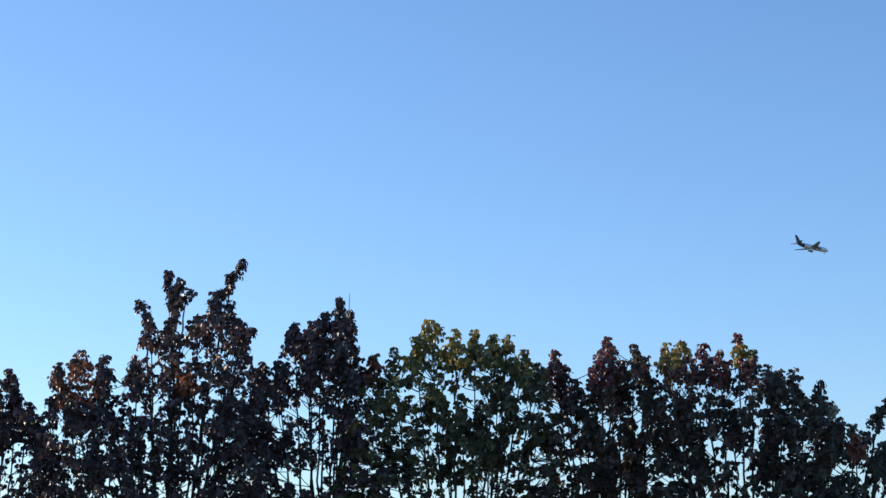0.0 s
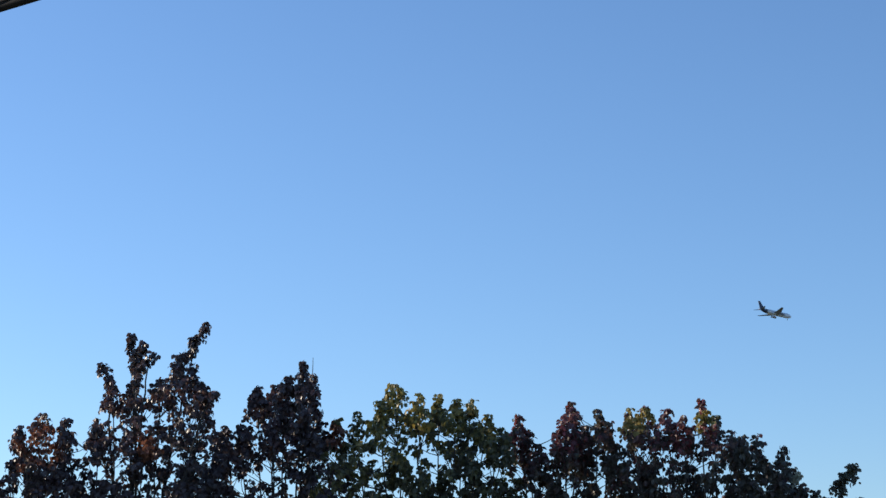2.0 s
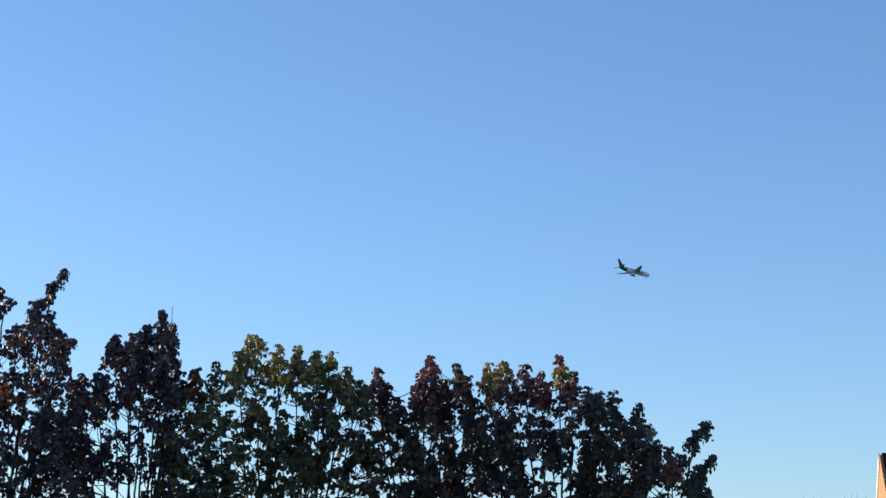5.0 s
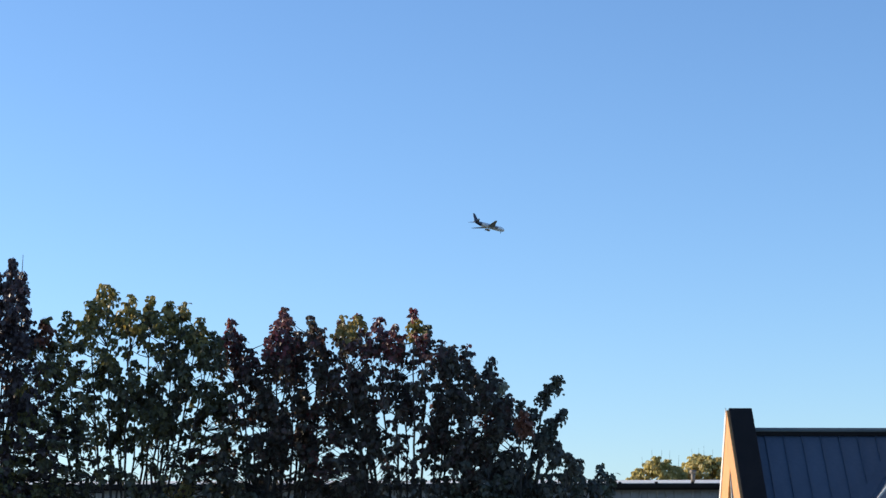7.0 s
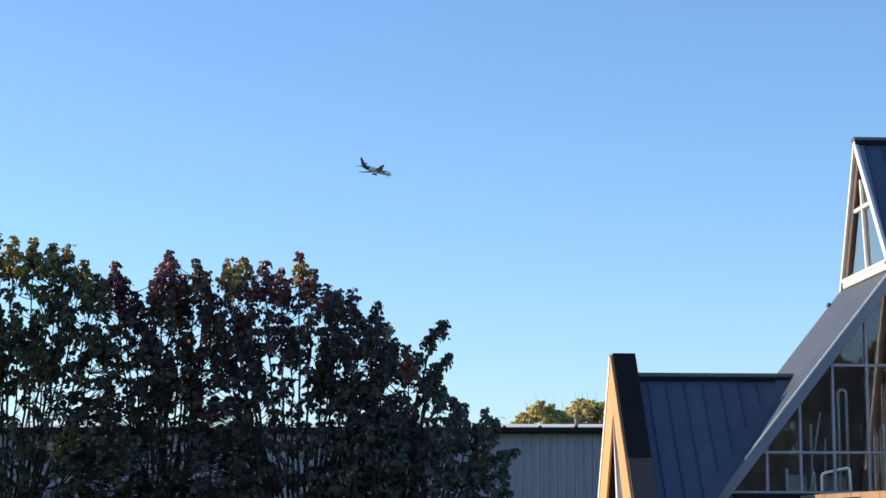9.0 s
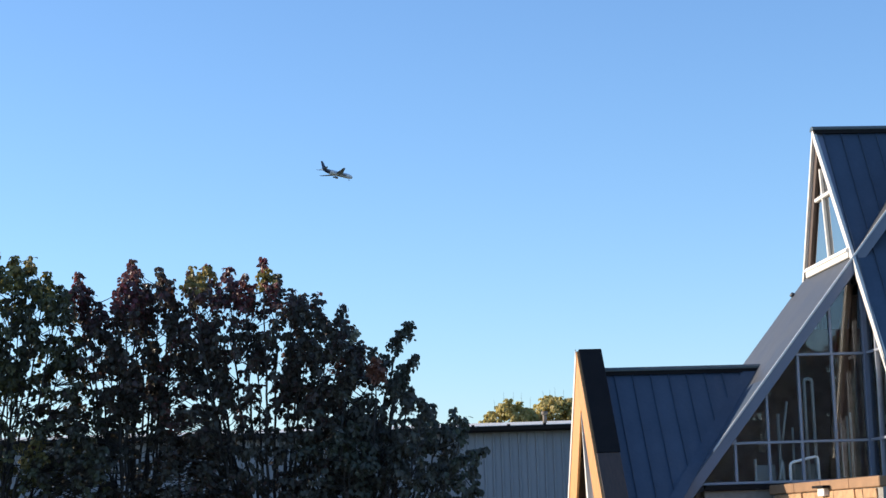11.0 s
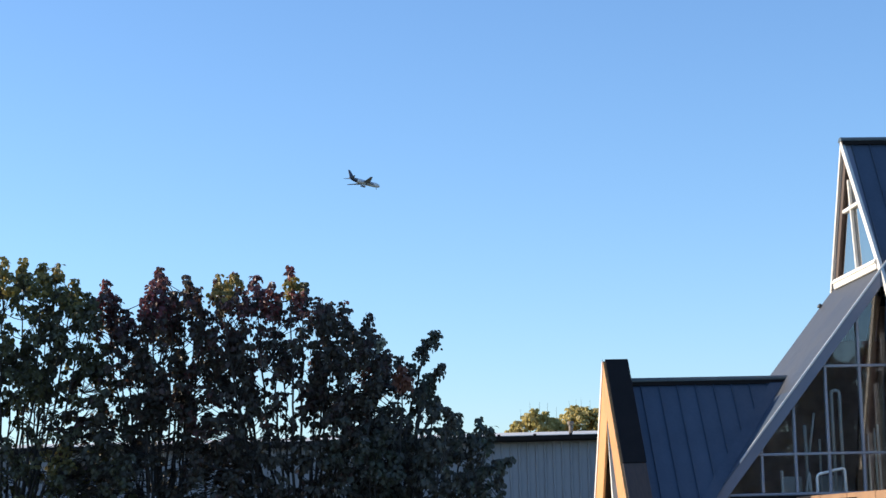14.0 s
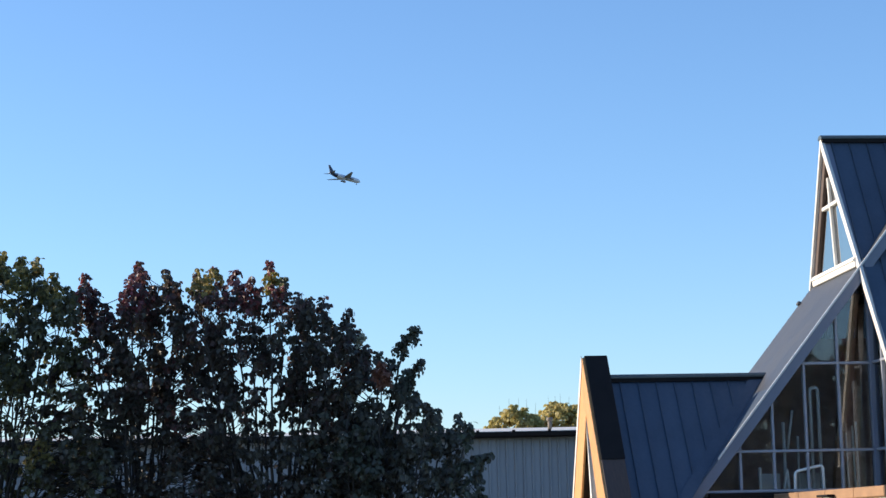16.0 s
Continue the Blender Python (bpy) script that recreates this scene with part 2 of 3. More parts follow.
# wide front gable: two slopes with a deep fascia
EAVE_A = -5.3
for side in (1, -1):
    def mx(a):
        return a if side > 0 else 2 * C_RIDGE - a
    core = [(mx(EAVE_A), c_line(EAVE_A) - 0.03), (mx(C_RIDGE), c_line(C_RIDGE) - 0.03), (mx(C_RIDGE), c_line(C_RIDGE) - 0.40), (mx(EAVE_A), c_line(EAVE_A) - 0.40)]
    part("fascia", prism(core, 0.0, 0.1, "y", 0.008), FASCIA, hall, "blue-grey rake board")
    part("roof_slab", prism(core, 0.103, C_DEEP - 0.03, "y"), ROOF_GREY, hall)
    skin = [(mx(EAVE_A), c_line(EAVE_A)), (mx(C_RIDGE), c_line(C_RIDGE)), (mx(C_RIDGE), c_line(C_RIDGE) - 0.027), (mx(EAVE_A), c_line(EAVE_A) - 0.027)]
    part("roof", prism(skin, 0.04, C_DEEP, "y"), ROOF_GREY, hall, "weathered grey metal slope")
    lip = [(mx(-3.49), c_line(-3.49) + 0.022), (mx(C_RIDGE), c_line(C_RIDGE) + 0.022), (mx(C_RIDGE), c_line(C_RIDGE) - 0.05), (mx(-3.49), c_line(-3.49) - 0.05)]
    part("drip_edge", prism(lip, -0.025, 0.037, "y", 0.006), EDGE, hall, "bright metal edge along the rake")

# navy flashing where the wing roof dies into the slope
part("valley_flashing", prism([(EAVE_A, c_line(EAVE_A) + 0.012), (-2.25, c_line(-2.25) + 0.012), (-2.25, c_line(-2.25) + 0.003), (EAVE_A, c_line(EAVE_A) + 0.003)], 0.045, 1.9, "y"), ROOF_METAL, hall, "navy valley flashing")


def on_wing(z, shift, lift):
    """A point of the wing's front slope beside the valley line, shifted along the front and lifted off the roof."""
    line = (z - C_AT) / C_RISE
    return (line + shift, A_MID - (A_TOP - z) / A_RISE - lift * 0.6, z + lift * 0.8)


pan = [on_wing(z, sh, lift) for lift in (0.046, 0.056) for z, sh in ((2.2, 0.05), (2.2, -0.28), (5.2, -0.28), (5.2, 0.05))]
part("valley_pan", solid(pan, [(0, 1, 2, 3), (7, 6, 5, 4), (0, 4, 5, 1), (1, 5, 6, 2), (2, 6, 7, 3), (3, 7, 4, 0)]), ROOF_METAL, hall, "flat navy flashing along the valley")
part("flashing_end", prism([(EAVE_A, c_line(EAVE_A) + 0.014), (-3.495, c_line(-3.495) + 0.014), (-3.495, c_line(-3.495) - 0.04), (EAVE_A, c_line(EAVE_A) - 0.04)], -0.02, 0.037, "y", 0.005), ROOF_METAL, hall, "navy folded edge")

# standing-seam panel, drawn along a slope that falls towards the front or the back
def seam_panel(width, left, right):
    """A flat pan with an upstand along one side; x across, y down the slope, z off the roof. Its foot is cut aslant from left to right."""
    p = [(0, 0), (0.012, 0), (0.012, 0.042), (0.03, 0.042), (0.03, 0.004), (width * 0.5, 0.009), (width, 0.004), (width, -0.02), (0, -0.02)]
    bm = prism(p, 0.0, 1.0, "y")
    for v in bm.verts:
        if v.co.y > 0.5:
            v.co.y = left + (right - left) * v.co.x / width
    return bm


def lay_panels(parent, a0, a1, pitch, ridge_b, ridge_z, rise, foot, back=False):
    """Panels from a0 to a1 that fall from the ridge to the height foot(a)."""
    drop = math.hypot(1, rise)
    a = a0
    while a < a1 - 0.02:
        w = min(pitch, a1 - a)
        left, right = ((ridge_z - foot(q)) / rise * drop for q in (a, a + w))
        if left > 0.1:
            ob = part("roof_panel", seam_panel(w, left, max(right, 0.02)), ROOF_METAL, parent)
            tilt = math.atan(rise)
            if back:
                ob.matrix_basis = Matrix.Translation((a, ridge_b, ridge_z)) @ Euler((-tilt, 0, 0)).to_matrix().to_4x4()
            else:
                ob.data.flip_normals()
                ob.matrix_basis = Matrix(((1, 0, 0, a), (0, -math.cos(tilt), -math.sin(tilt), ridge_b), (0, -math.sin(tilt), math.cos(tilt), ridge_z), (0, 0, 0, 1)))
        a += pitch


# low side wing: ridge along the front, seamed slopes, raised end
wing = part("wing_roof", prism([(A_MID, A_TOP - 0.06), (A_MID - 2.9, A_TOP - 0.06 - 2.9 * A_RISE), (A_MID - 2.9, A_TOP - 0.3 - 2.9 * A_RISE), (A_MID, A_TOP - 0.3), (A_MID + 2.9, A_TOP - 0.3 - 2.9 * A_RISE), (A_MID + 2.9, A_TOP - 0.06 - 2.9 * A_RISE)], -5.65, -4.6, "x"), FASCIA, hall, "low wing roof of navy metal")
foot_a = lambda a: max(1.62, c_line(a) - 0.03)
lay_panels(wing, -5.343 - 0.4275, -1.75, 0.4275, A_MID, A_TOP, A_RISE, foot_a)
lay_panels(wing, -5.343 - 0.4275, -1.75, 0.4275, A_MID, A_TOP, A_RISE, foot_a, True)
cap = [(A_MID - 0.15, A_TOP - 0.01), (A_MID - 0.15, A_TOP + 0.03), (A_MID - 0.06, A_TOP + 0.085), (A_MID + 0.06, A_TOP + 0.085), (A_MID + 0.15, A_TOP + 0.03), (A_MID + 0.15, A_TOP - 0.01)]
# black strip that draws the shadow gap under the ridge cap
cap_shadow = [(A_MID - 0.135, A_TOP - 0.10), (A_MID - 0.135, A_TOP - 0.013), (A_MID + 0.135, A_TOP - 0.013), (A_MID + 0.135, A_TOP - 0.10)]
part("ridge_cap", prism(cap, -5.64, -1.72, "x"), RIDGE, wing, "green-grey folded ridge cap")
part("ridge_lip", prism(cap_shadow, -5.63, -1.73, "x"), BLACK_METAL, wing, "black strip drawing the shadow under the ridge cap")


def chevron(top, mid, rise, z_low, thick, side):
    """One leg of an upturned V: outline in depth and height."""
    r0 = (top - z_low) / rise
    return [(mid, top), (mid + side * r0, z_low), (mid + side * (r0 - thick / rise), z_low), (mid, top - thick)]


def leg_piece(top, mid, rise, z_hi, z_low, thick, side):
    r0, r1 = (top - z_hi) / rise, (top - z_low) / rise
    return [(mid + side * r0, z_hi), (mid + side * r1, z_low), (mid + side * (r1 - thick), z_low), (mid + side * max(r0 - thick, 0), z_hi if r0 > thick else z_hi - (thick - r0) * rise)]


END_SLOPE = {-1: 1.26, 1: 1.63}
for side in (-1, 1):
    rise = END_SLOPE[side]
    part("end_parapet", prism(leg_piece(5.87, A_MID, rise, 5.87, 3.36, 0.9, side), A_END, A_END + 0.545, "x", 0.01), BLACK_METAL, wing, "black metal end parapet")
    part("end_board", prism(leg_piece(5.84, A_MID, rise, 3.355, 0.6, 0.9, side), A_END, A_END + 0.53, "x", 0.01), BROWN_BOARD, wing, "brown lower end board")
    r_out, r_in, r_top = (5.82 - 0.6) / rise, {-1: -2.75, 1: 1.98}[side], -0.35
    leg = [(A_MID, 5.82), (A_MID + side * r_out, 0.6), (A_MID + r_in, 0.6), (A_MID + r_top, 4.45), (A_MID, 4.62)]
    part("barge_board", prism(leg, A_END - 0.055, A_END - 0.003, "x", 0.006), CEDAR, wing, "honey-coloured cedar gable board")
    part("reveal", prism([(A_MID + r_top, 4.44), (A_MID + r_in, 0.6), (A_MID + r_in - side * 0.04, 0.6), (A_MID + r_top, 4.38)], A_END + 0.142, A_END + 0.42, "x"), BROWN_BOARD, wing)
part("edge_trim", prism([(A_MID, 5.86), (A_MID + 5.26 / 1.6, 0.6), (A_MID + 5.26 / 1.6 - 0.16, 0.6), (A_MID - 0.02, 5.6)], A_END - 0.075, A_END - 0.058, "x"), WHITE_PAINT, wing, "thin white edge trim")
part("window_frame", prism([(A_MID - 0.30, 4.35), (A_MID - 1.30, 0.6), (A_MID - 0.90, 0.6)], A_END - 0.05, A_END + 0.14, "x"), WHITE_PAINT, wing, "white window edge")
part("pane", prism([(A_MID - 0.3, 4.3), (A_MID - 2.6, 0.65), (A_MID + 1.9, 0.65)], A_END + 0.30, A_END + 0.312, "x"), GLASS, wing)
part("mullion", box(A_END + 0.24, A_END + 0.29, A_MID - 0.33, A_MID - 0.27, 0.6, 4.2), MULLION, wing)
part("wing_wall", prism([(A_MID - 2.35, 2.1), (A_MID + 2.35, 2.1), (A_MID + 2.35, 0), (A_MID - 2.35, 0)], -5.55, -4.2, "x"), STONE, hall)
part("inner_wall", prism([(A_MID, 4.9), (A_MID - 3.0, 1.0), (A_MID + 3.0, 1.0)], A_END + 0.6, A_END + 0.7, "x"), INNER_WALL, wing)

# tall cross gable: its ridge runs along the front, its end leans outwards
cross = part("cross_roof", prism([(B_MID, B_TOP - 0.06), (B_MID - 4.9, B_TOP - 0.06 - 4.9 * B_RISE), (B_MID - 4.9, B_TOP - 0.3 - 4.9 * B_RISE), (B_MID, B_TOP - 0.3), (B_MID + 2.2, B_TOP - 0.3 - 2.2 * B_RISE), (B_MID + 2.2, B_TOP - 0.06 - 2.2 * B_RISE)], 0.4, 5.1, "x"), FASCIA, hall, "tall navy cross-gable roof")
lay_panels(cross, 0.06, 5.5, 0.43, B_MID, B_TOP, B_RISE, lambda a: 3.25)
lay_panels(cross, 0.06, 5.5, 0.43, B_MID, B_TOP, B_RISE, lambda a: 7.45, True)
capb = [(B_MID + (p[0] - A_MID), B_TOP + (p[1] - A_TOP)) for p in cap]
part("ridge_cap", prism(capb, -0.19, 5.5, "x"), RIDGE, cross, "green-grey folded ridge cap")
# the same painted shadow line below the tall ridge
part("ridge_lip", prism([(B_MID + (p[0] - A_MID), B_TOP + (p[1] - A_TOP)) for p in cap_shadow], -0.16, 5.49, "x"), BLACK_METAL, cross, "black strip drawing the shadow under the ridge cap")


def leaning(bm):
    """Leans an upright end outwards, more the higher it is."""
    for v in bm.verts:
        v.co.x -= B_LEAN * (v.co.z - 7.6)
    return bm


for side, z_low in ((-1, 3.2), (1, 7.3)):
    part("rake_trim", leaning(prism(chevron(B_TOP + 0.05, B_MID, B_RISE, z_low, 0.34 if side < 0 else 0.15, side), -0.03, 0.05, "x", 0.006)), WHITE_PAINT, cross, "white painted rake trim")
    part("rake_return", leaning(prism(chevron(B_TOP - 0.03, B_MID, B_RISE, z_low + 0.02, 0.10, side), 0.053, 0.50, "x")), FASCIA, cross)
    part("rake_reveal", leaning(prism(chevron(B_TOP - 0.16, B_MID, B_RISE, z_low + 0.05, 0.34, side), 0.054, 0.16, "x")), BROWN_BOARD, cross)
gable_window = part("gable_window", leaning(prism([(B_MID, 10.45), (B_MID - 1.6, 7.9), (B_MID + 1.6, 7.9)], 0.12, 0.132, "x")), GLASS_SKY, hall)
part("sill", leaning(box(-0.07, 0.2, B_MID - 1.93, B_MID + 1.66, 7.66, 7.90, 0.015)), WHITE_PAINT, gable_window, "broad white sill")
part("sill_nosing", leaning(box(-0.10, -0.073, B_MID - 1.93, B_MID + 1.66, 7.80, 7.86, 0.005)), WHITE_PAINT, gable_window)
part("mullion", leaning(box(0.04, 0.118, B_MID - 0.038, B_MID + 0.038, 7.95, 10.1, 0.01)), WHITE_PAINT, gable_window)
part("transom", leaning(box(0.03, 0.115, B_MID - 0.62, B_MID + 0.62, 9.38, 9.465, 0.01)), WHITE_PAINT, gable_window)
part("inner_wall", prism([(B_MID, 10.6), (B_MID - 2.0, 7.5), (B_MID + 2.0, 7.5)], 1.2, 1.25, "x"), INNER_WALL, cross)

# glazed front under the wide gable
front = part("glazed_front", prism([(-4.0, 2.60), (0.2, 2.60), (0.2, 7.45), (-0.05, 7.30)], 0.235, 0.247, "y"), GLASS, hall, "dark tinted gable glazing")
for a in (-2.94, -2.165, -1.395, -0.60):
    top = c_line(a) - 0.38
    part("mullion", box(a - 0.03, a + 0.03, 0.17, 0.28, 2.58, top, 0.006), MULLION, front)
for z in (3.48, 5.45):
    a_left = (z - C_AT + 0.40) / C_RISE
    part("transom", box(a_left, 0.18, 0.165, 0.275, z - 0.03, z + 0.03, 0.006), MULLION, front)
part("bottom_rail", box(-4.05, 0.18, 0.15, 0.29, 2.56, 2.62, 0.006), MULLION, front)
part("corner_post", box(0.13, 0.25, 0.12, 0.30, 2.56, 7.5, 0.01), FASCIA, front)
# glazed end of the cross gable, in front of the corner post
side_glass = part("glazed_end", prism([(0.12, 7.2), (0.12, 2.6), (-2.6, 2.6), (-2.6, 3.3)], 0.235, 0.247, "x"), GLASS, hall)
for b in (-0.55, -1.25, -1.95):
    part("mullion", box(0.18, 0.29, b - 0.03, b + 0.03, 2.58, 7.5 + b * B_RISE - 0.2, 0.006), MULLION, side_glass)
for z in (3.48, 5.45):
    part("transom", box(0.175, 0.285, -(7.4 - z) / B_RISE, 0.118, z - 0.03, z + 0.03, 0.006), MULLION, side_glass)

for pane in (front, side_glass, gable_window):
    pane.visible_shadow = False

# ledge under the glazing with its shade put into the colour, and the sandstone porch wall that runs out to the front
part("base_wall", box(-3.7, 5.6, 0.13, 0.6, 0, 2.42), MORTAR, hall)
# black stands for the unlit front of the ledge
part("ledge", box(-3.72, -1.78, 0.012, 0.145, 2.43, 2.555, 0.012), BLACK_METAL, hall, "ledge under the glazing, its shade painted black")
WALL_A, WALL_B = Vector((-2.2, 0.0)), Vector((-1.57, -6.1))
run = (WALL_B - WALL_A).normalized()
out = Vector((run.y, -run.x))


def plan(along, off):
    p = WALL_A + run * along + out * off
    return (p.x, p.y)


porch = part("porch_wall", prism([plan(0, 0), plan(6.1, 0), plan(6.1, -0.5), plan(0, -0.5)], 0, 2.30, "z"), MORTAR, hall)
for k in range(4):
    s0, s1 = 0.003 + k * 1.525, 1.519 + k * 1.525
    part("coping_stone", prism([plan(s0, 0.07), plan(s1, 0.07), plan(s1, -0.57), plan(s0, -0.57)], 2.302, 2.515, "z", 0.02), CAP_STONE, porch)
rng = random.Random(4)
stone_meshes = []
for k in range(6):
    bm = box(0, 0.30 + 0.05 * k, 0.0, 0.035 + 0.007 * k, 0, 0.185, 0.014)
    for v in bm.verts:
        v.co += Vector((rng.uniform(-1, 1), rng.uniform(-1, 1), rng.uniform(-1, 1))) * 0.009
    me = bpy.data.meshes.new("stone")
    bm.to_mesh(me)
    bm.free()
    me.materials.append(STONE)
    stone_meshes.append(me)
for row in range(6):
    along = 0.02 + rng.uniform(0, 0.25)
    while along < 5.6:
        k = rng.randrange(6)
        ob = new("stone", stone_meshes[k])
        ob.parent = porch
        p = plan(along, 0.002)
        ob.matrix_basis = Matrix(((run.x, out.x, 0, p[0]), (run.y, out.y, 0, p[1]), (0, 0, 1, 2.10 - row * 0.2), (0, 0, 0, 1)))
        along += 0.315 + 0.05 * k

# rooms behind the glass
part("inner_floor", box(-3.8, 5.5, 0.62, C_DEEP - 0.2, 2.2, 2.4), INNER_WALL, hall)
part("back_wall", prism([(-4.4, 2.1), (C_RIDGE + 2.6, 2.1), (C_RIDGE + 2.6, 6.4), (-0.62, 6.4)], C_DEEP - 0.25, C_DEEP - 0.1, "y"), INNER_WALL, hall)
back_glass = part("back_window", prism([(-0.5, 6.4), (C_RIDGE + 2.6, 6.4), (C_RIDGE, 10.6)], C_DEEP - 0.2, C_DEEP - 0.188, "y"), GLASS_DARK, hall, "dark tinted back gable glazing")
for a in (0.3, 1.1, 1.9):
    part("mullion", box(a - 0.03, a + 0.03, C_DEEP - 0.24, C_DEEP - 0.205, 6.4, c_line(a) - 0.4), MULLION, back_glass)
part("side_wall", box(5.2, 5.4, -2.2, 4.0, 0, 6), INNER_WALL, hall)
for a0, z0, a1, z1, b in ((0.36, 7.2, -0.10, 5.2, 1.5), (-0.10, 5.2, -0.38, 2.42, 1.5), (0.55, 7.0, 0.18, 2.42, 1.9)):
    part("timber_beam", prism([(a0 - 0.07, z0), (a0 + 0.07, z0), (a1 + 0.07, z1), (a1 - 0.07, z1)], b, b + 0.2, "y", 0.01), BEAM, hall)

# pale tubular rails inside
rail = thing("stair_rail", "pale enamelled tubular stair rail behind the glazing", "rail")
rail.matrix_world = pose(10.22, 44.0, 0, 0, 0, 4.0)


def bent(points, r, label=""):
    path, k = [], 0.986
    points = [(-13.264 + (a + 13.264) * k, -43.18 + (b + 43.18) * k, EYE + (z - EYE) * k) for a, b, z in points]
    for i, p in enumerate(points):
        p = Vector(p)
        if 0 < i < len(points) - 1:
            q0, q1 = Vector(points[i - 1]), Vector(points[i + 1])
            for t in (0.07, 0.0, -0.07):
                if t > 0:
                    path.append(p + (q0 - p).normalized() * 0.07)
                elif t == 0:
                    path.append(p + ((q0 - p).normalized() + (q1 - p).normalized()) * 0.02)
                else:
                    path.append(p + (q1 - p).normalized() * 0.07)
        else:
            path.append(p)
    part("tube", tube(path, [r * 1.25] * len(path), 8), RAIL_WHITE, rail, label)


bent([(-1.075, 0.95, 2.4), (-1.075, 0.95, 4.95), (-0.885, 0.95, 4.95), (-0.885, 0.95, 2.4)], 0.033, "tall hoop")
bent([(-1.53, 0.85, 2.4), (-1.53, 0.85, 3.03), (-0.88, 0.85, 3.17), (-0.86, 0.85, 2.4)], 0.027)
bent([(-1.70, 1.05, 2.4), (-1.705, 1.05, 4.17)], 0.032)
bent([(-1.62, 1.1, 3.5), (-1.46, 1.1, 4.45)], 0.024)
bent([(-1.375, 1.1, 2.4), (-1.36, 1.1, 3.85)], 0.022)
bent([(-1.83, 0.9, 2.4), (-1.70, 0.9, 3.12), (-1.655, 0.9, 2.4)], 0.03)
bent([(-2.33, 0.9, 2.4), (-2.33, 0.9, 3.14)], 0.03)
for a in (-0.18, -0.02, 0.07):
    bent([(a, 1.2, 2.4), (a - 0.02, 1.2, 4.1 + a)], 0.018)

# opaque mottled pale colour stands for the reflection on the guard glass
for a0, a1 in ((-2.29, -1.86), (-1.48, -0.93)):
    part("guard_panel", box(a0, a1, 0.925, 0.94, 2.46, 3.0, 0.004), GUARD_SHEEN, rail, "glass guard panel with its pale reflection painted on")

# small fittings
lamp = thing("wall_lamp", "small dark capped lamp on the sandstone porch wall", "wall lamp")
lamp.matrix_world = pose(10.22, 44.0, 0, 0, 0, 4.0)
l0, l1 = 3.0, 3.6
part("cap", prism([plan(l0, 0.08), plan(l1, 0.08), plan(l1, 0.24), plan(l0, 0.24)], 2.36, 2.41, "z", 0.008), BLACK_METAL, lamp)
part("body", prism([plan(l0 + 0.12, 0.03), plan(l1 - 0.12, 0.03), plan(l1 - 0.12, 0.17), plan(l0 + 0.12, 0.17)], 2.19, 2.357, "z", 0.01), WHITE_PAINT, lamp, "pale lamp body")
vent = thing("roof_vent", "small grey vent on the back edge of the roof", "vent")
vent.matrix_world = pose(10.22, 44.0, 0, 0, 0, 4.0)
part("neck", tube([(-0.33, 4.2, 7.1), (-0.33, 4.2, 7.3)], [0.03, 0.03], 8), ROOF_GREY, vent)
part("hood", tube([(-0.33, 4.2, 7.26), (-0.33, 4.2, 7.30), (-0.33, 4.2, 7.36)], [0.07, 0.075, 0.03], 10), ROOF_GREY, vent)

# ---- long metal shed ----
shed = thing("shed", "long pale grey ribbed metal shed with a dark gutter", "shed", (0, 69, 0))
part("shed_wall", box(-42, 24, 0.05, 8.0, 0, 5.22), SIDING, shed)
rib_pts = []
for k in range(3):
    s = k * 0.305
    rib_pts += [(s, 0), (s + 0.012, -0.004), (s + 0.195, -0.004), (s + 0.198, 0.012), (s + 0.226, 0.012), (s + 0.229, -0.004), (s + 0.245, -0.04), (s + 0.292, -0.04)]
panel_mesh = bpy.data.meshes.new("wall_panel")
bm = prism(rib_pts + [(0.915, 0), (0.915, 0.04), (0, 0.04)], 0.0, 5.22, "z")
bm.to_mesh(panel_mesh)
bm.free()
panel_mesh.materials.append(SIDING)
for k in range(72):
    ob = new("wall_panel", panel_mesh)
    ob.parent = shed
    ob.location = (-42 + k * 0.9165, 0, 0)
part("shed_roof", prism([(-0.36, 5.42), (8.0, 6.00), (8.0, 5.90), (-0.36, 5.32)], -42.3, 24.3, "x"), SHED_ROOF, shed, "bleached metal roof")
gut = [(-0.37, 5.395), (-0.50, 5.395), (-0.52, 5.36), (-0.50, 5.25), (-0.44, 5.20), (-0.06, 5.20), (-0.06, 5.31), (-0.37, 5.31)]
part("gutter", prism(gut, -42.2, 24.2, "x"), GUTTER, shed, "dark gutter and soffit")
for k in range(53):
    part("gutter_strap", box(-42 + k * 1.26, -41.90 + k * 1.26, -0.54, -0.30, 5.37, 5.455), GUTTER, shed)
stack = thing("vent_pipe", "rusty vent pipe with a flared cap on the shed roof", "vent pipe", (4.92, 72.0, 5.58))
part("pipe", tube([(0, 0, 0.0), (0, 0, 0.42)], [0.075, 0.075], 12), PIPE, stack)
part("hood", tube([(0, 0, 0.36), (0, 0, 0.40), (0, 0, 0.5)], [0.09, 0.125, 0.12], 12), PIPE, stack)


# ---- maples ----
def leaf_shape():
    """A drooping five-lobed leaf: stalk end at the origin, blade along +x, folded along its middle."""
    rim = [(0.0, 0.0), (-0.04, 0.27), (0.22, 0.32), (0.42, 0.50), (0.74, 0.33), (0.98, 0.0)]
    pts = [(x, y, 0.16 * y - 0.42 * x * x) for x, y in rim] + [(x, -y, 0.16 * y - 0.42 * x * x) for x, y in rim[1:-1]]
    mid = (0.36, 0.0, -0.08)
    pts.append(mid)
    order = [0, 1, 2, 3, 4, 5, 9, 8, 7, 6]
    return np.array(pts), [(order[i], order[(i + 1) % 10], 10) for i in range(10)]


LEAF_PTS, LEAF_TRIS = leaf_shape()


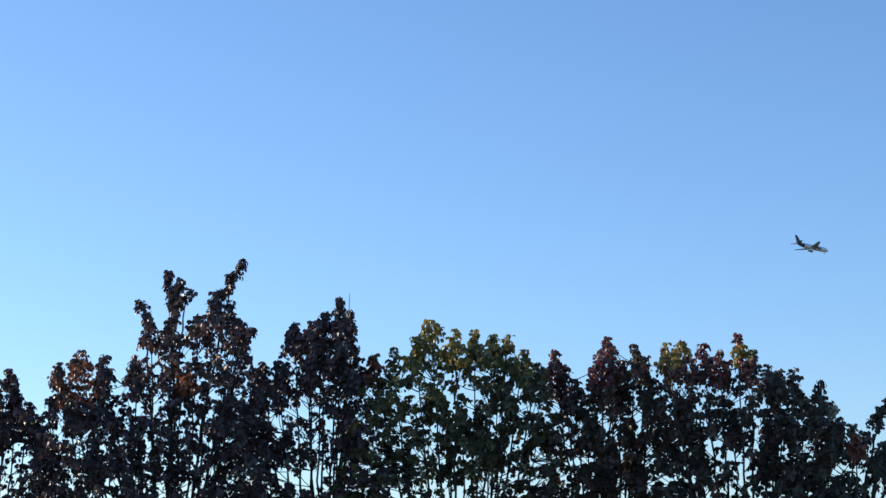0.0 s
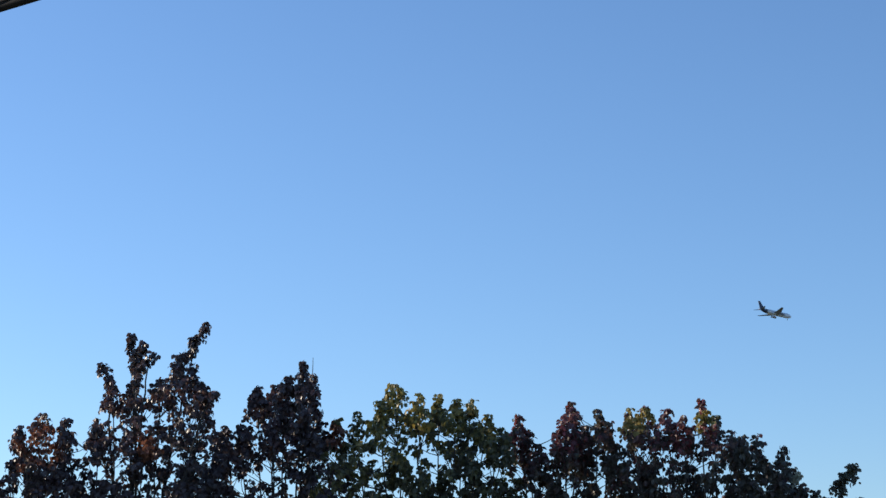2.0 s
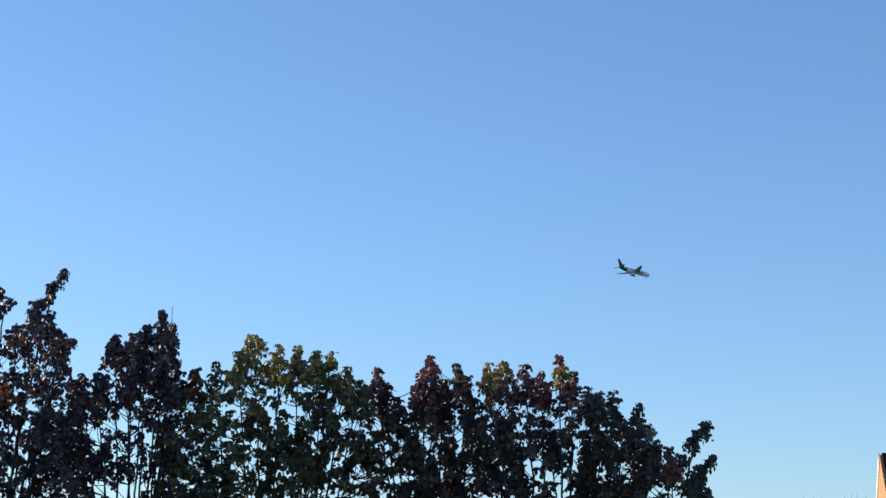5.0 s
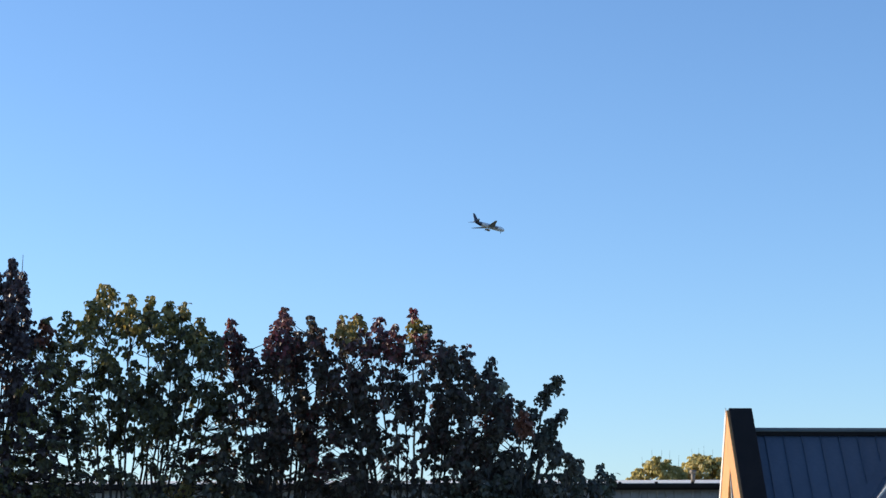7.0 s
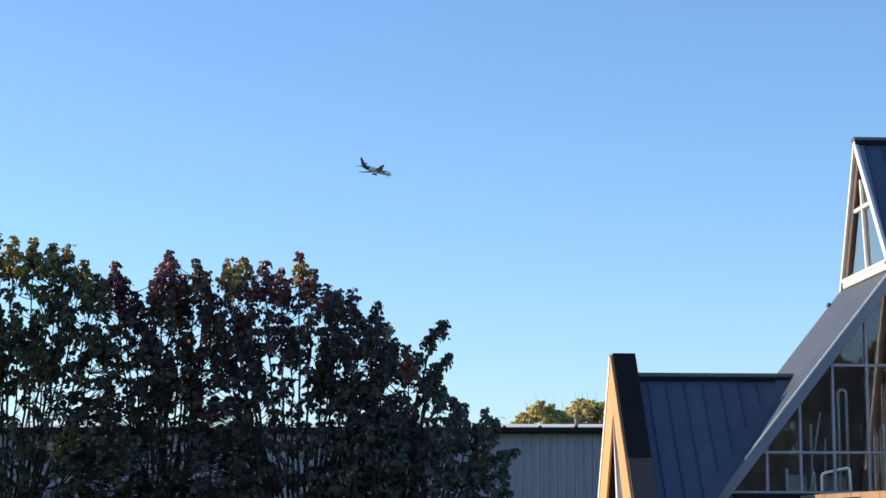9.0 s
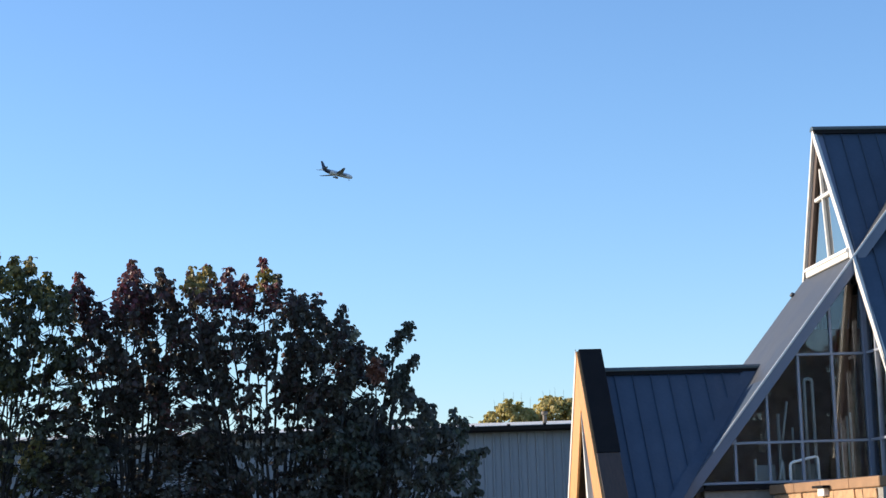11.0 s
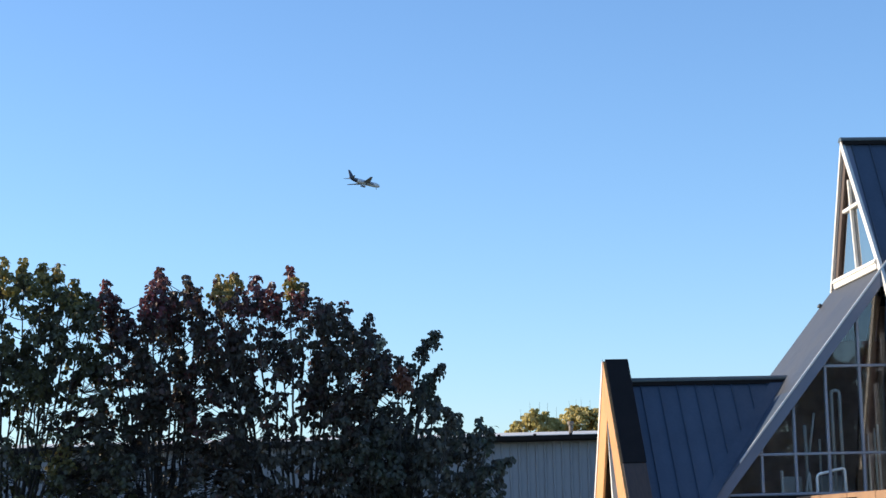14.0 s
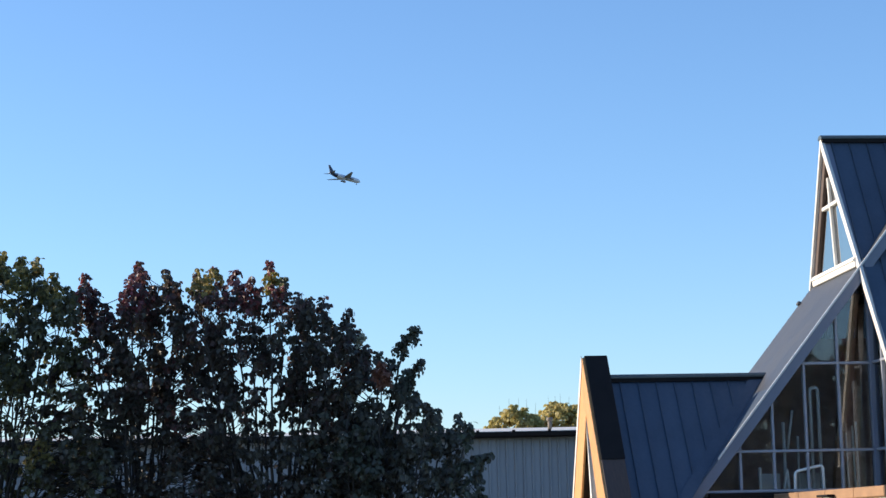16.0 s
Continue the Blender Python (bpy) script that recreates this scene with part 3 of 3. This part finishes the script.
def leaves_mesh(name, places, heads, sizes, gen, mat, parent):
    """Leaves at the places given, each blade pointing along its head and hanging."""
    n = len(places)
    x = heads / np.linalg.norm(heads, axis=1)[:, None]
    up = np.tile([0.0, 0.0, 1.0], (n, 1)) + gen.normal(0, 0.45, (n, 3))
    y = np.cross(up, x)
    y /= np.linalg.norm(y, axis=1)[:, None] + 1e-9
    z = np.cross(x, y)
    basis = np.stack([x, y, z], 1)
    pts = np.einsum("pk,nkj->npj", LEAF_PTS, basis) * sizes[:, None, None] + places[:, None, :]
    k = len(LEAF_PTS)
    faces = (np.array(LEAF_TRIS)[None] + (np.arange(n) * k)[:, None, None]).reshape(-1, 3)
    me = bpy.data.meshes.new(name)
    me.from_pydata(pts.reshape(-1, 3).tolist(), [], faces.tolist())
    me.materials.append(mat)
    ob = new(name, me)
    ob.parent = parent
    return ob


def tree(label, base, tips, seed, leaf_mat, leaf=0.078, low=0.9, dense=96.0, deep=1.2, spread=0.7, steep=3.0, fill=1.2, gaps=0.19, tall=0.5, sprays=(), accents=(), bare=(), group="row of maples"):
    """Several upright stems from one foot, each to a leafy finger (across, height, half width) of the crown's outline;
    drooping tufts of leaves on side shoots fill the crown below, with ragged gaps; leaning sprays (from, to, half width) and bare twigs stand out of it."""
    gen = np.random.default_rng(seed)
    bx, by = base
    t = thing("tree", label, "tree", (bx, by, 0), group=group)
    part("trunk", tube([(0, 0, -0.05), (0.02, 0, 0.5), (0.0, 0.02, 1.1)], [0.19, 0.15, 0.13], 9), BARK, t)
    tx, tz, tw = np.array([p[0] - bx for p in tips]), np.array([p[1] + 0.3 * leaf for p in tips]), np.array([max(0.05, p[2] - 0.035) for p in tips])

    def top(x):
        d = np.abs(x - tx)
        return float(np.max(tz - 0.25 * (np.minimum(d, tw) / tw) ** 2 - steep * np.maximum(d - tw, 0)))

    def farther(x, z, y):
        k = (by + y) / by
        return np.array([(bx + x) * k - bx, y, EYE + (z - EYE) * k])

    goals = [(x, z, None) for x, z in zip(tx, tz)]
    for _ in range(int(len(tips) * fill)):
        x = gen.uniform(tx.min() - 0.1, tx.max() + 0.1)
        goals.append((x, max(low + 0.6, top(x) - gen.uniform(0.4, 1.7)), None))
    goals += [(x - bx, z, ()) for x, z in bare]
    goals += [(sp[2] - bx, sp[3], sp) for sp in sprays]
    limbs, stems = [], []
    crowns = [([], [], []) for _ in range(len(accents) + 1)]

    def tuft(p, flat=(0.0, 0.0)):
        """A drooping whorl of leaves with a few more hanging below it."""
        which = 0
        for k, (ax, az, ar, _, _) in enumerate(accents):
            if math.hypot(flat[0] + bx - ax, flat[1] - az) < ar * gen.uniform(0.6, 1.25):
                which = k + 1
        places, heads, sizes = crowns[which]
        spin = gen.uniform(0, 2 * math.pi)
        count = int(gen.integers(7, 11))
        for q in range(count + 5):
            a2 = spin + q * 2 * math.pi / count + gen.normal(0, 0.35)
            out_way = np.array([math.cos(a2), math.sin(a2), 0.0])
            if q < count:
                places.append(p + out_way * leaf * gen.uniform(0.05, 0.5) + gen.normal(0, 0.012, 3))
                heads.append(out_way + [0, 0, gen.uniform(-1.7, 0.15)])
                sizes.append(leaf * gen.uniform(0.65, 1.2))
            else:
                places.append(p + out_way * leaf * gen.uniform(0.1, 1.1) - [0, 0, leaf * gen.uniform(0.3, 1.5)])
                heads.append(out_way + [0, 0, gen.uniform(-2.8, -0.3)])
                sizes.append(leaf * gen.uniform(0.5, 1.05))

    for gx, gz, spray in goals:
        gy = gen.uniform(-deep, deep) * 0.7
        end = farther(gx, gz - 0.03, gy)
        start = np.array([gx * 0.06, gy * 0.06, gen.uniform(0.7, 1.05)])
        knee = np.array([end[0] * gen.uniform(0.62, 0.9), gy * 0.8, start[2] + (end[2] - start[2]) * gen.uniform(0.36, 0.5)])
        if spray:
            knee = farther(spray[0] - bx, spray[1], gy)
        n = 20
        wob = gen.normal(0, 0.016, (n + 1, 3))
        path = [(1 - q) ** 2 * start + 2 * q * (1 - q) * knee + q * q * end + wob[i] * math.sin(math.pi * q) for i, q in enumerate(np.linspace(0, 1, n + 1))]
        limbs.append(np.array(path))
        stems.append(tube([tuple(p) for p in path], [0.028 * (1 - i / n) ** 0.8 + 0.005 for i in range(n + 1)], 6))
        if spray:
            far = math.hypot(spray[2] - spray[0], spray[3] - spray[1])
            for q in np.arange(0.0, 1.0, 0.5 * leaf / far):
                room = max(0.02, spray[4] * (0.35 + 1.1 * math.sqrt(q * (1 - q)) if q < 0.8 else 0.6) - 0.3 * leaf)
                fx = spray[2] - bx + (spray[0] - spray[2]) * q + gen.uniform(-room, room)
                fz = spray[3] - 0.03 + (spray[1] - spray[3]) * q + gen.uniform(-room, room) * 0.6
                tuft(farther(fx, fz, gy + gen.uniform(-room, room)), (fx, fz))
        if spray is not None:
            continue
        near = int(np.argmin(np.abs(tx - gx) + np.abs(tz - gz)))
        wide, drop = tw[near], 0.0
        while drop < tall:
            room = max(0.02, wide + drop / steep - 0.45 * leaf)
            for _ in range(1 + int(room / (1.1 * leaf))):
                fx, fz = gx + gen.uniform(-room, room) * min(1.0, 0.3 + drop * 5), gz - drop - 0.02
                tuft(farther(fx, fz, gy + gen.uniform(-room, room)), (fx, fz))
            drop += 0.8 * leaf * gen.uniform(0.7, 1.3)
    nodes = np.concatenate(limbs)
    owner = np.repeat(np.arange(len(limbs)), [len(p) for p in limbs])
    x0, x1 = tx.min() - spread, tx.max() + spread
    strip = np.linspace(x0, x1, 60)
    area = sum(max(0.0, top(x) - low) for x in strip) * (x1 - x0) / 60
    for _ in range(int(area * dense)):
        x = gen.uniform(x0, x1)
        h = top(x) - 0.1
        if h < low + 0.2:
            continue
        z = low + (h - low) * gen.random() ** 1.08
        y = gen.uniform(-1, 1) * deep * math.sqrt(max(0.15, 1 - max(0.0, (z - h + 1.4) / 1.5) ** 2))
        hole = 0.2 * noise.noise(Vector(((bx + x) * 2.4, z * 1.9, 7.3))) + 0.85 * noise.noise(Vector(((bx + x) * 6.6, z * 5.6, 2.1)))
        if hole > gaps + (0.09 if z < 3.1 else 0.0) + (0.1 if z > h - 0.4 else 0.0) - 0.1 * math.exp(-((z - 3.75) / 0.5) ** 2) + 0.04 * gen.normal():
            continue
        end = farther(x, z, y)
        gap = end - nodes
        cost = np.linalg.norm(gap, axis=1) + np.where(gap[:, 2] < 0.15, 2.0, 0.0) + np.where(nodes[:, 2] < 0.9, 2.0, 0.0)
        i = int(np.argmin(cost))
        start, length = nodes[i], np.linalg.norm(end - nodes[i])
        knee = start * 0.35 + end * 0.65 + np.array([0, 0, -0.15 * length]) + gen.normal(0, 0.04, 3)
        way_at = [tuple((1 - q) ** 2 * start + 2 * q * (1 - q) * knee + q * q * end) for q in (0, 0.35, 0.7, 1.0)]
        tube(way_at, [0.010, 0.008, 0.006, 0.004], 3, stems[owner[i]], False)
        tuft(end, (x, z))
    for bm in stems:
        part("limb", bm, BARK, t)
    for k, (places, heads, sizes) in enumerate(crowns):
        if places:
            mat, note = (leaf_mat, "") if k == 0 else accents[k - 1][3:]
            ob = leaves_mesh("crown", np.array(places), np.array(heads), np.array(sizes), gen, mat, t)
            tagged(ob, note)
    return t


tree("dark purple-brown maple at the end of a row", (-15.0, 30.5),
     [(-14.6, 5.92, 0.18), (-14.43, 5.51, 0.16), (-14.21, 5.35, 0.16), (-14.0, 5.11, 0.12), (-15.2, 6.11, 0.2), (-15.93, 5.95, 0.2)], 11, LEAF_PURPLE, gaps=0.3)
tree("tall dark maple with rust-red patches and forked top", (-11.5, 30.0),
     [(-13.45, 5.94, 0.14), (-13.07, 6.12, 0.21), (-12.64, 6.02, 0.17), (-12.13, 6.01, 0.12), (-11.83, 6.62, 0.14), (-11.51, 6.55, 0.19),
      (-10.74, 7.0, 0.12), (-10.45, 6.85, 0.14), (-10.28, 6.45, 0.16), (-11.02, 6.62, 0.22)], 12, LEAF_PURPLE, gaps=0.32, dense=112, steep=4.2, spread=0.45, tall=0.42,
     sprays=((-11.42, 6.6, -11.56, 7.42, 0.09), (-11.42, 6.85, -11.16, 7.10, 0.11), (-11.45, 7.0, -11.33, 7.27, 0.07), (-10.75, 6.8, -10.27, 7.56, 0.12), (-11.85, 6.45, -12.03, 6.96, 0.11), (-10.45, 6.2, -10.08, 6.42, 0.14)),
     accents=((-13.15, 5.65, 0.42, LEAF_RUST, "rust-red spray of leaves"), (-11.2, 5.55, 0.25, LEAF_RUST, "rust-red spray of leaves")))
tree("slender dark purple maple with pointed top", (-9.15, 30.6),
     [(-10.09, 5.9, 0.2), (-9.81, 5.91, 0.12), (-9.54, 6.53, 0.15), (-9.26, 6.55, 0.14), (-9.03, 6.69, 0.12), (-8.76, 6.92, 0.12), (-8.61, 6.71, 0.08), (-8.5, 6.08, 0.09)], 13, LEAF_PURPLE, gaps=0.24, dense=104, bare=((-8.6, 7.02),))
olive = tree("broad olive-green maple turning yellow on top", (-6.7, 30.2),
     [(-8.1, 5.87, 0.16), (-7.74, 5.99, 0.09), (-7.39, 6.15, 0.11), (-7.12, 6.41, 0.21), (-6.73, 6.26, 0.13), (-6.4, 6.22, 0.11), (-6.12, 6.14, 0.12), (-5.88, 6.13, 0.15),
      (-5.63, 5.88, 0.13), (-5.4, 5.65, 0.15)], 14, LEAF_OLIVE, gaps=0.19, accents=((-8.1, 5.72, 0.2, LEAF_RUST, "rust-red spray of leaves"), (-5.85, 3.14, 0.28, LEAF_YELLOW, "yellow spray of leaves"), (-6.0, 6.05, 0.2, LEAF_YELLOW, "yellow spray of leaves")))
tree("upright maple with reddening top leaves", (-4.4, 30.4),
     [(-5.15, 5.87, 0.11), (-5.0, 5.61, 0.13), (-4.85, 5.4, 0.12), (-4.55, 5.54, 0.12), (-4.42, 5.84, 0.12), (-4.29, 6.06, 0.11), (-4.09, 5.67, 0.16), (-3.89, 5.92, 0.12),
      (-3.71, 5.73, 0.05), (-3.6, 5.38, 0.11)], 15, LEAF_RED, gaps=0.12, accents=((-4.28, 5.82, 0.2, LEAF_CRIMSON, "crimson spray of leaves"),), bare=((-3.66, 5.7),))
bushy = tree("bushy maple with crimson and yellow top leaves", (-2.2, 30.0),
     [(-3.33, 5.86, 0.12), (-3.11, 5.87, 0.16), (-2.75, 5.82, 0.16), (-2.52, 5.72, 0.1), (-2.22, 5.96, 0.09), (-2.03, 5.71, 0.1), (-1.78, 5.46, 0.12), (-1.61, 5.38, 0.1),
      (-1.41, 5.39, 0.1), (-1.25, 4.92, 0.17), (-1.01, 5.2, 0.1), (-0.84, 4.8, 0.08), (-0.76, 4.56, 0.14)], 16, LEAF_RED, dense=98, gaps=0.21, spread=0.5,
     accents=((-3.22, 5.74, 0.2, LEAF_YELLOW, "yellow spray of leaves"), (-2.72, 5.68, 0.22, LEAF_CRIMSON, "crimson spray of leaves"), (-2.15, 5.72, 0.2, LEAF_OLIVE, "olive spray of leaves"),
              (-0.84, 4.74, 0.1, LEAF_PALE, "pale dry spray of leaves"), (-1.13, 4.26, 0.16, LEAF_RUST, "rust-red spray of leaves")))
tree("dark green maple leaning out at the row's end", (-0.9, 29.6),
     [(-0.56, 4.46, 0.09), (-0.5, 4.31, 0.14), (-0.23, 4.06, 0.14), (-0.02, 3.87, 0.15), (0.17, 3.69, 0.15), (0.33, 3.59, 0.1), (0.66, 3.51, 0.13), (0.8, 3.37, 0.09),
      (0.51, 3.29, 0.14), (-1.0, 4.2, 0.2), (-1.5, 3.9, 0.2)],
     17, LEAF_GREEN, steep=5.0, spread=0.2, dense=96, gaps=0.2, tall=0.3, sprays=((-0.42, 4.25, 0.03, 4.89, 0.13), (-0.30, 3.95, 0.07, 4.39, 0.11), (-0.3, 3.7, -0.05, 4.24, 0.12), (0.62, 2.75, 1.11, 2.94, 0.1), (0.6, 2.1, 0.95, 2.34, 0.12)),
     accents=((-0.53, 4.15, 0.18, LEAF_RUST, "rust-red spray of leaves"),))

# golden trees far behind the shed
for k, (x, y, tips, twigs) in enumerate((
        (5.4, 110, [(4.3, 8.3, 0.4), (4.9, 8.75, 0.4), (5.5, 9.1, 0.4), (6.1, 8.95, 0.4), (6.7, 8.6, 0.3), (5.2, 8.9, 0.3)], ((5.25, 9.62), (6.25, 9.55), (6.75, 9.3), (4.7, 9.2), (5.8, 9.6))),
        (8.4, 112, [(7.3, 8.9, 0.4), (7.9, 9.4, 0.4), (8.5, 9.3, 0.4), (9.1, 9.2, 0.4), (9.8, 9.2, 0.4), (10.5, 8.8, 0.4), (8.2, 9.3, 0.4)], ((7.6, 9.8), (8.3, 9.95), (8.8, 9.8), (9.5, 9.6), (8.0, 9.85))))):
    tree("golden-green autumn tree behind the shed", (x, y), tips, 30 + k, LEAF_GOLD, leaf=0.22, low=4.5, dense=42, deep=1.8, spread=0.8, steep=1.2, fill=0.6, gaps=0.3, bare=twigs, group="far golden trees")

# tall trees on the other side of the road, that the glazing mirrors
for k, (ob, x, y, turn, size) in enumerate(((bushy, 20, -15, 40, 2.0), (olive, 26, -13, 170, 2.0), (bushy, 32, -15, 200, 2.05), (olive, 38, -14, 350, 1.95), (olive, 30, -22, 10, 2.1))):
    twin = copy_thing(ob, pose(x, y, 0, 0, 0, turn) @ Matrix.Scale(size, 4))
    tagged(twin, "large maple across the road in autumn leaf", "tree", "trees across the road")

# ---- overhead cable ----
wire = thing("overhead_cable", "thick black bundled overhead utility cable", "cable")
p0, way = Vector((-4.607, 10.0, 5.535)), Vector((1, -0.453, 0)).normalized()


def cable_path(off, swing):
    pts = []
    for i in range(-40, 41):
        s = i * 0.8
        c = p0 + way * s + Vector((0, 0, 0.0011 * s * s))
        ang = s * 1.7 + swing
        pts.append(c + Vector((way.y, -way.x, 0)) * off * math.cos(ang) + Vector((0, 0, 1)) * off * math.sin(ang))
    return pts


part("sheath", tube(cable_path(0.0, 0), [0.034] * 81, 10), RUBBER, wire)
part("service_line", tube(cable_path(0.036, 0.5), [0.013] * 81, 8), RUBBER, wire)
part("messenger", tube(cable_path(0.036, 3.4), [0.008] * 81, 6), STRAND, wire, "steel messenger strand")


# ---- airliner ----
jet = new("airliner")
tagged(jet, "twin-engined white airliner with a navy tail, wheels down", "airplane")
body = [(-27, 0.25, 1.3), (-24, 0.8, 1.0), (-19, 1.7, 0.6), (-12, 2.4, 0.15), (-6, 2.5, 0), (12, 2.5, 0), (19, 2.5, 0), (23, 2.1, -0.15), (25.5, 1.35, -0.4), (27, 0.3, -0.7)]
part("fuselage", tube([(x, 0, z) for x, r, z in body], [r * 1.18 for x, r, z in body], 20), PLANE_WHITE, jet)
part("tail_band", tube([(-24.5, 0, 1.05), (-19, 0, 0.6), (-14, 0, 0.3)], [0.94, 2.05, 2.66], 20), PLANE_NAVY, jet, "navy rear fuselage")


def foil(root, tip, root_chord, tip_chord, thick):
    """A tapered wing from root to tip (leading edges), chords to the rear along -x."""
    pts = []
    for (x, y, z), c in ((root, root_chord), (tip, tip_chord)):
        t = thick * c
        n = Vector((0, tip[1] - root[1], tip[2] - root[2])).normalized()
        up = Vector((0, -n.z, n.y))
        if up.z < 0:
            up = -up
        for fx, ft in ((0, 0), (0.25, 0.6), (0.6, 0.45), (1, 0), (0.6, -0.3), (0.25, -0.45)):
            pts.append(tuple(Vector((x - fx * c, y, z)) + up * ft * t))
    f = [tuple(range(6)), tuple(range(11, 5, -1))] + [(i, (i + 1) % 6, 6 + (i + 1) % 6, 6 + i) for i in range(6)]
    return solid(pts, f)


for s in (-1, 1):
    part("wing", foil((7.0, 2.0 * s, -1.0), (-6.5, 20.5 * s, 0.6), 11.5, 3.4, 0.12), PLANE_GREY, jet)
    part("tailplane", foil((-18.5, 1.0 * s, 1.3), (-25.0, 9.3 * s, 2.2), 6.0, 2.0, 0.1), PLANE_GREY, jet)
    part("engine", tube([(8.2, 7.0 * s, -2.2), (7.4, 7.0 * s, -2.2), (4.6, 7.0 * s, -2.2), (2.2, 7.0 * s, -2.2)], [1.15, 1.4, 1.35, 0.8], 16), PLANE_GREY, jet)
    gear = part("main_gear", tube([(-1.5, 4.6 * s, -1.5), (-1.5, 4.6 * s, -3.7)], [0.25, 0.22], 8), PLANE_GREY, jet)
    part("wheels", tube([(-1.5, 4.1 * s, -3.8), (-1.5, 5.1 * s, -3.8)], [0.75, 0.75], 12), RUBBER, gear)
part("fin", prism([(-16.5, 2.2), (-24.0, 11.2), (-27.2, 11.2), (-25.0, 1.6)], -0.25, 0.25, "y", 0.1), PLANE_NAVY, jet, "navy tail fin")
nose_gear = part("nose_gear", tube([(20.5, 0, -2.2), (20.5, 0, -4.6)], [0.2, 0.18], 8), PLANE_GREY, jet)
part("wheels", tube([(20.5, -0.4, -4.6), (20.5, 0.4, -4.6)], [0.55, 0.55], 12), RUBBER, nose_gear)
jet.matrix_world = pose(-73.0, 2090.9, 397.0, 0, 0, 48) @ pose(0, 0, 0, -5, 3, 0) @ Matrix.Scale(0.9, 4)
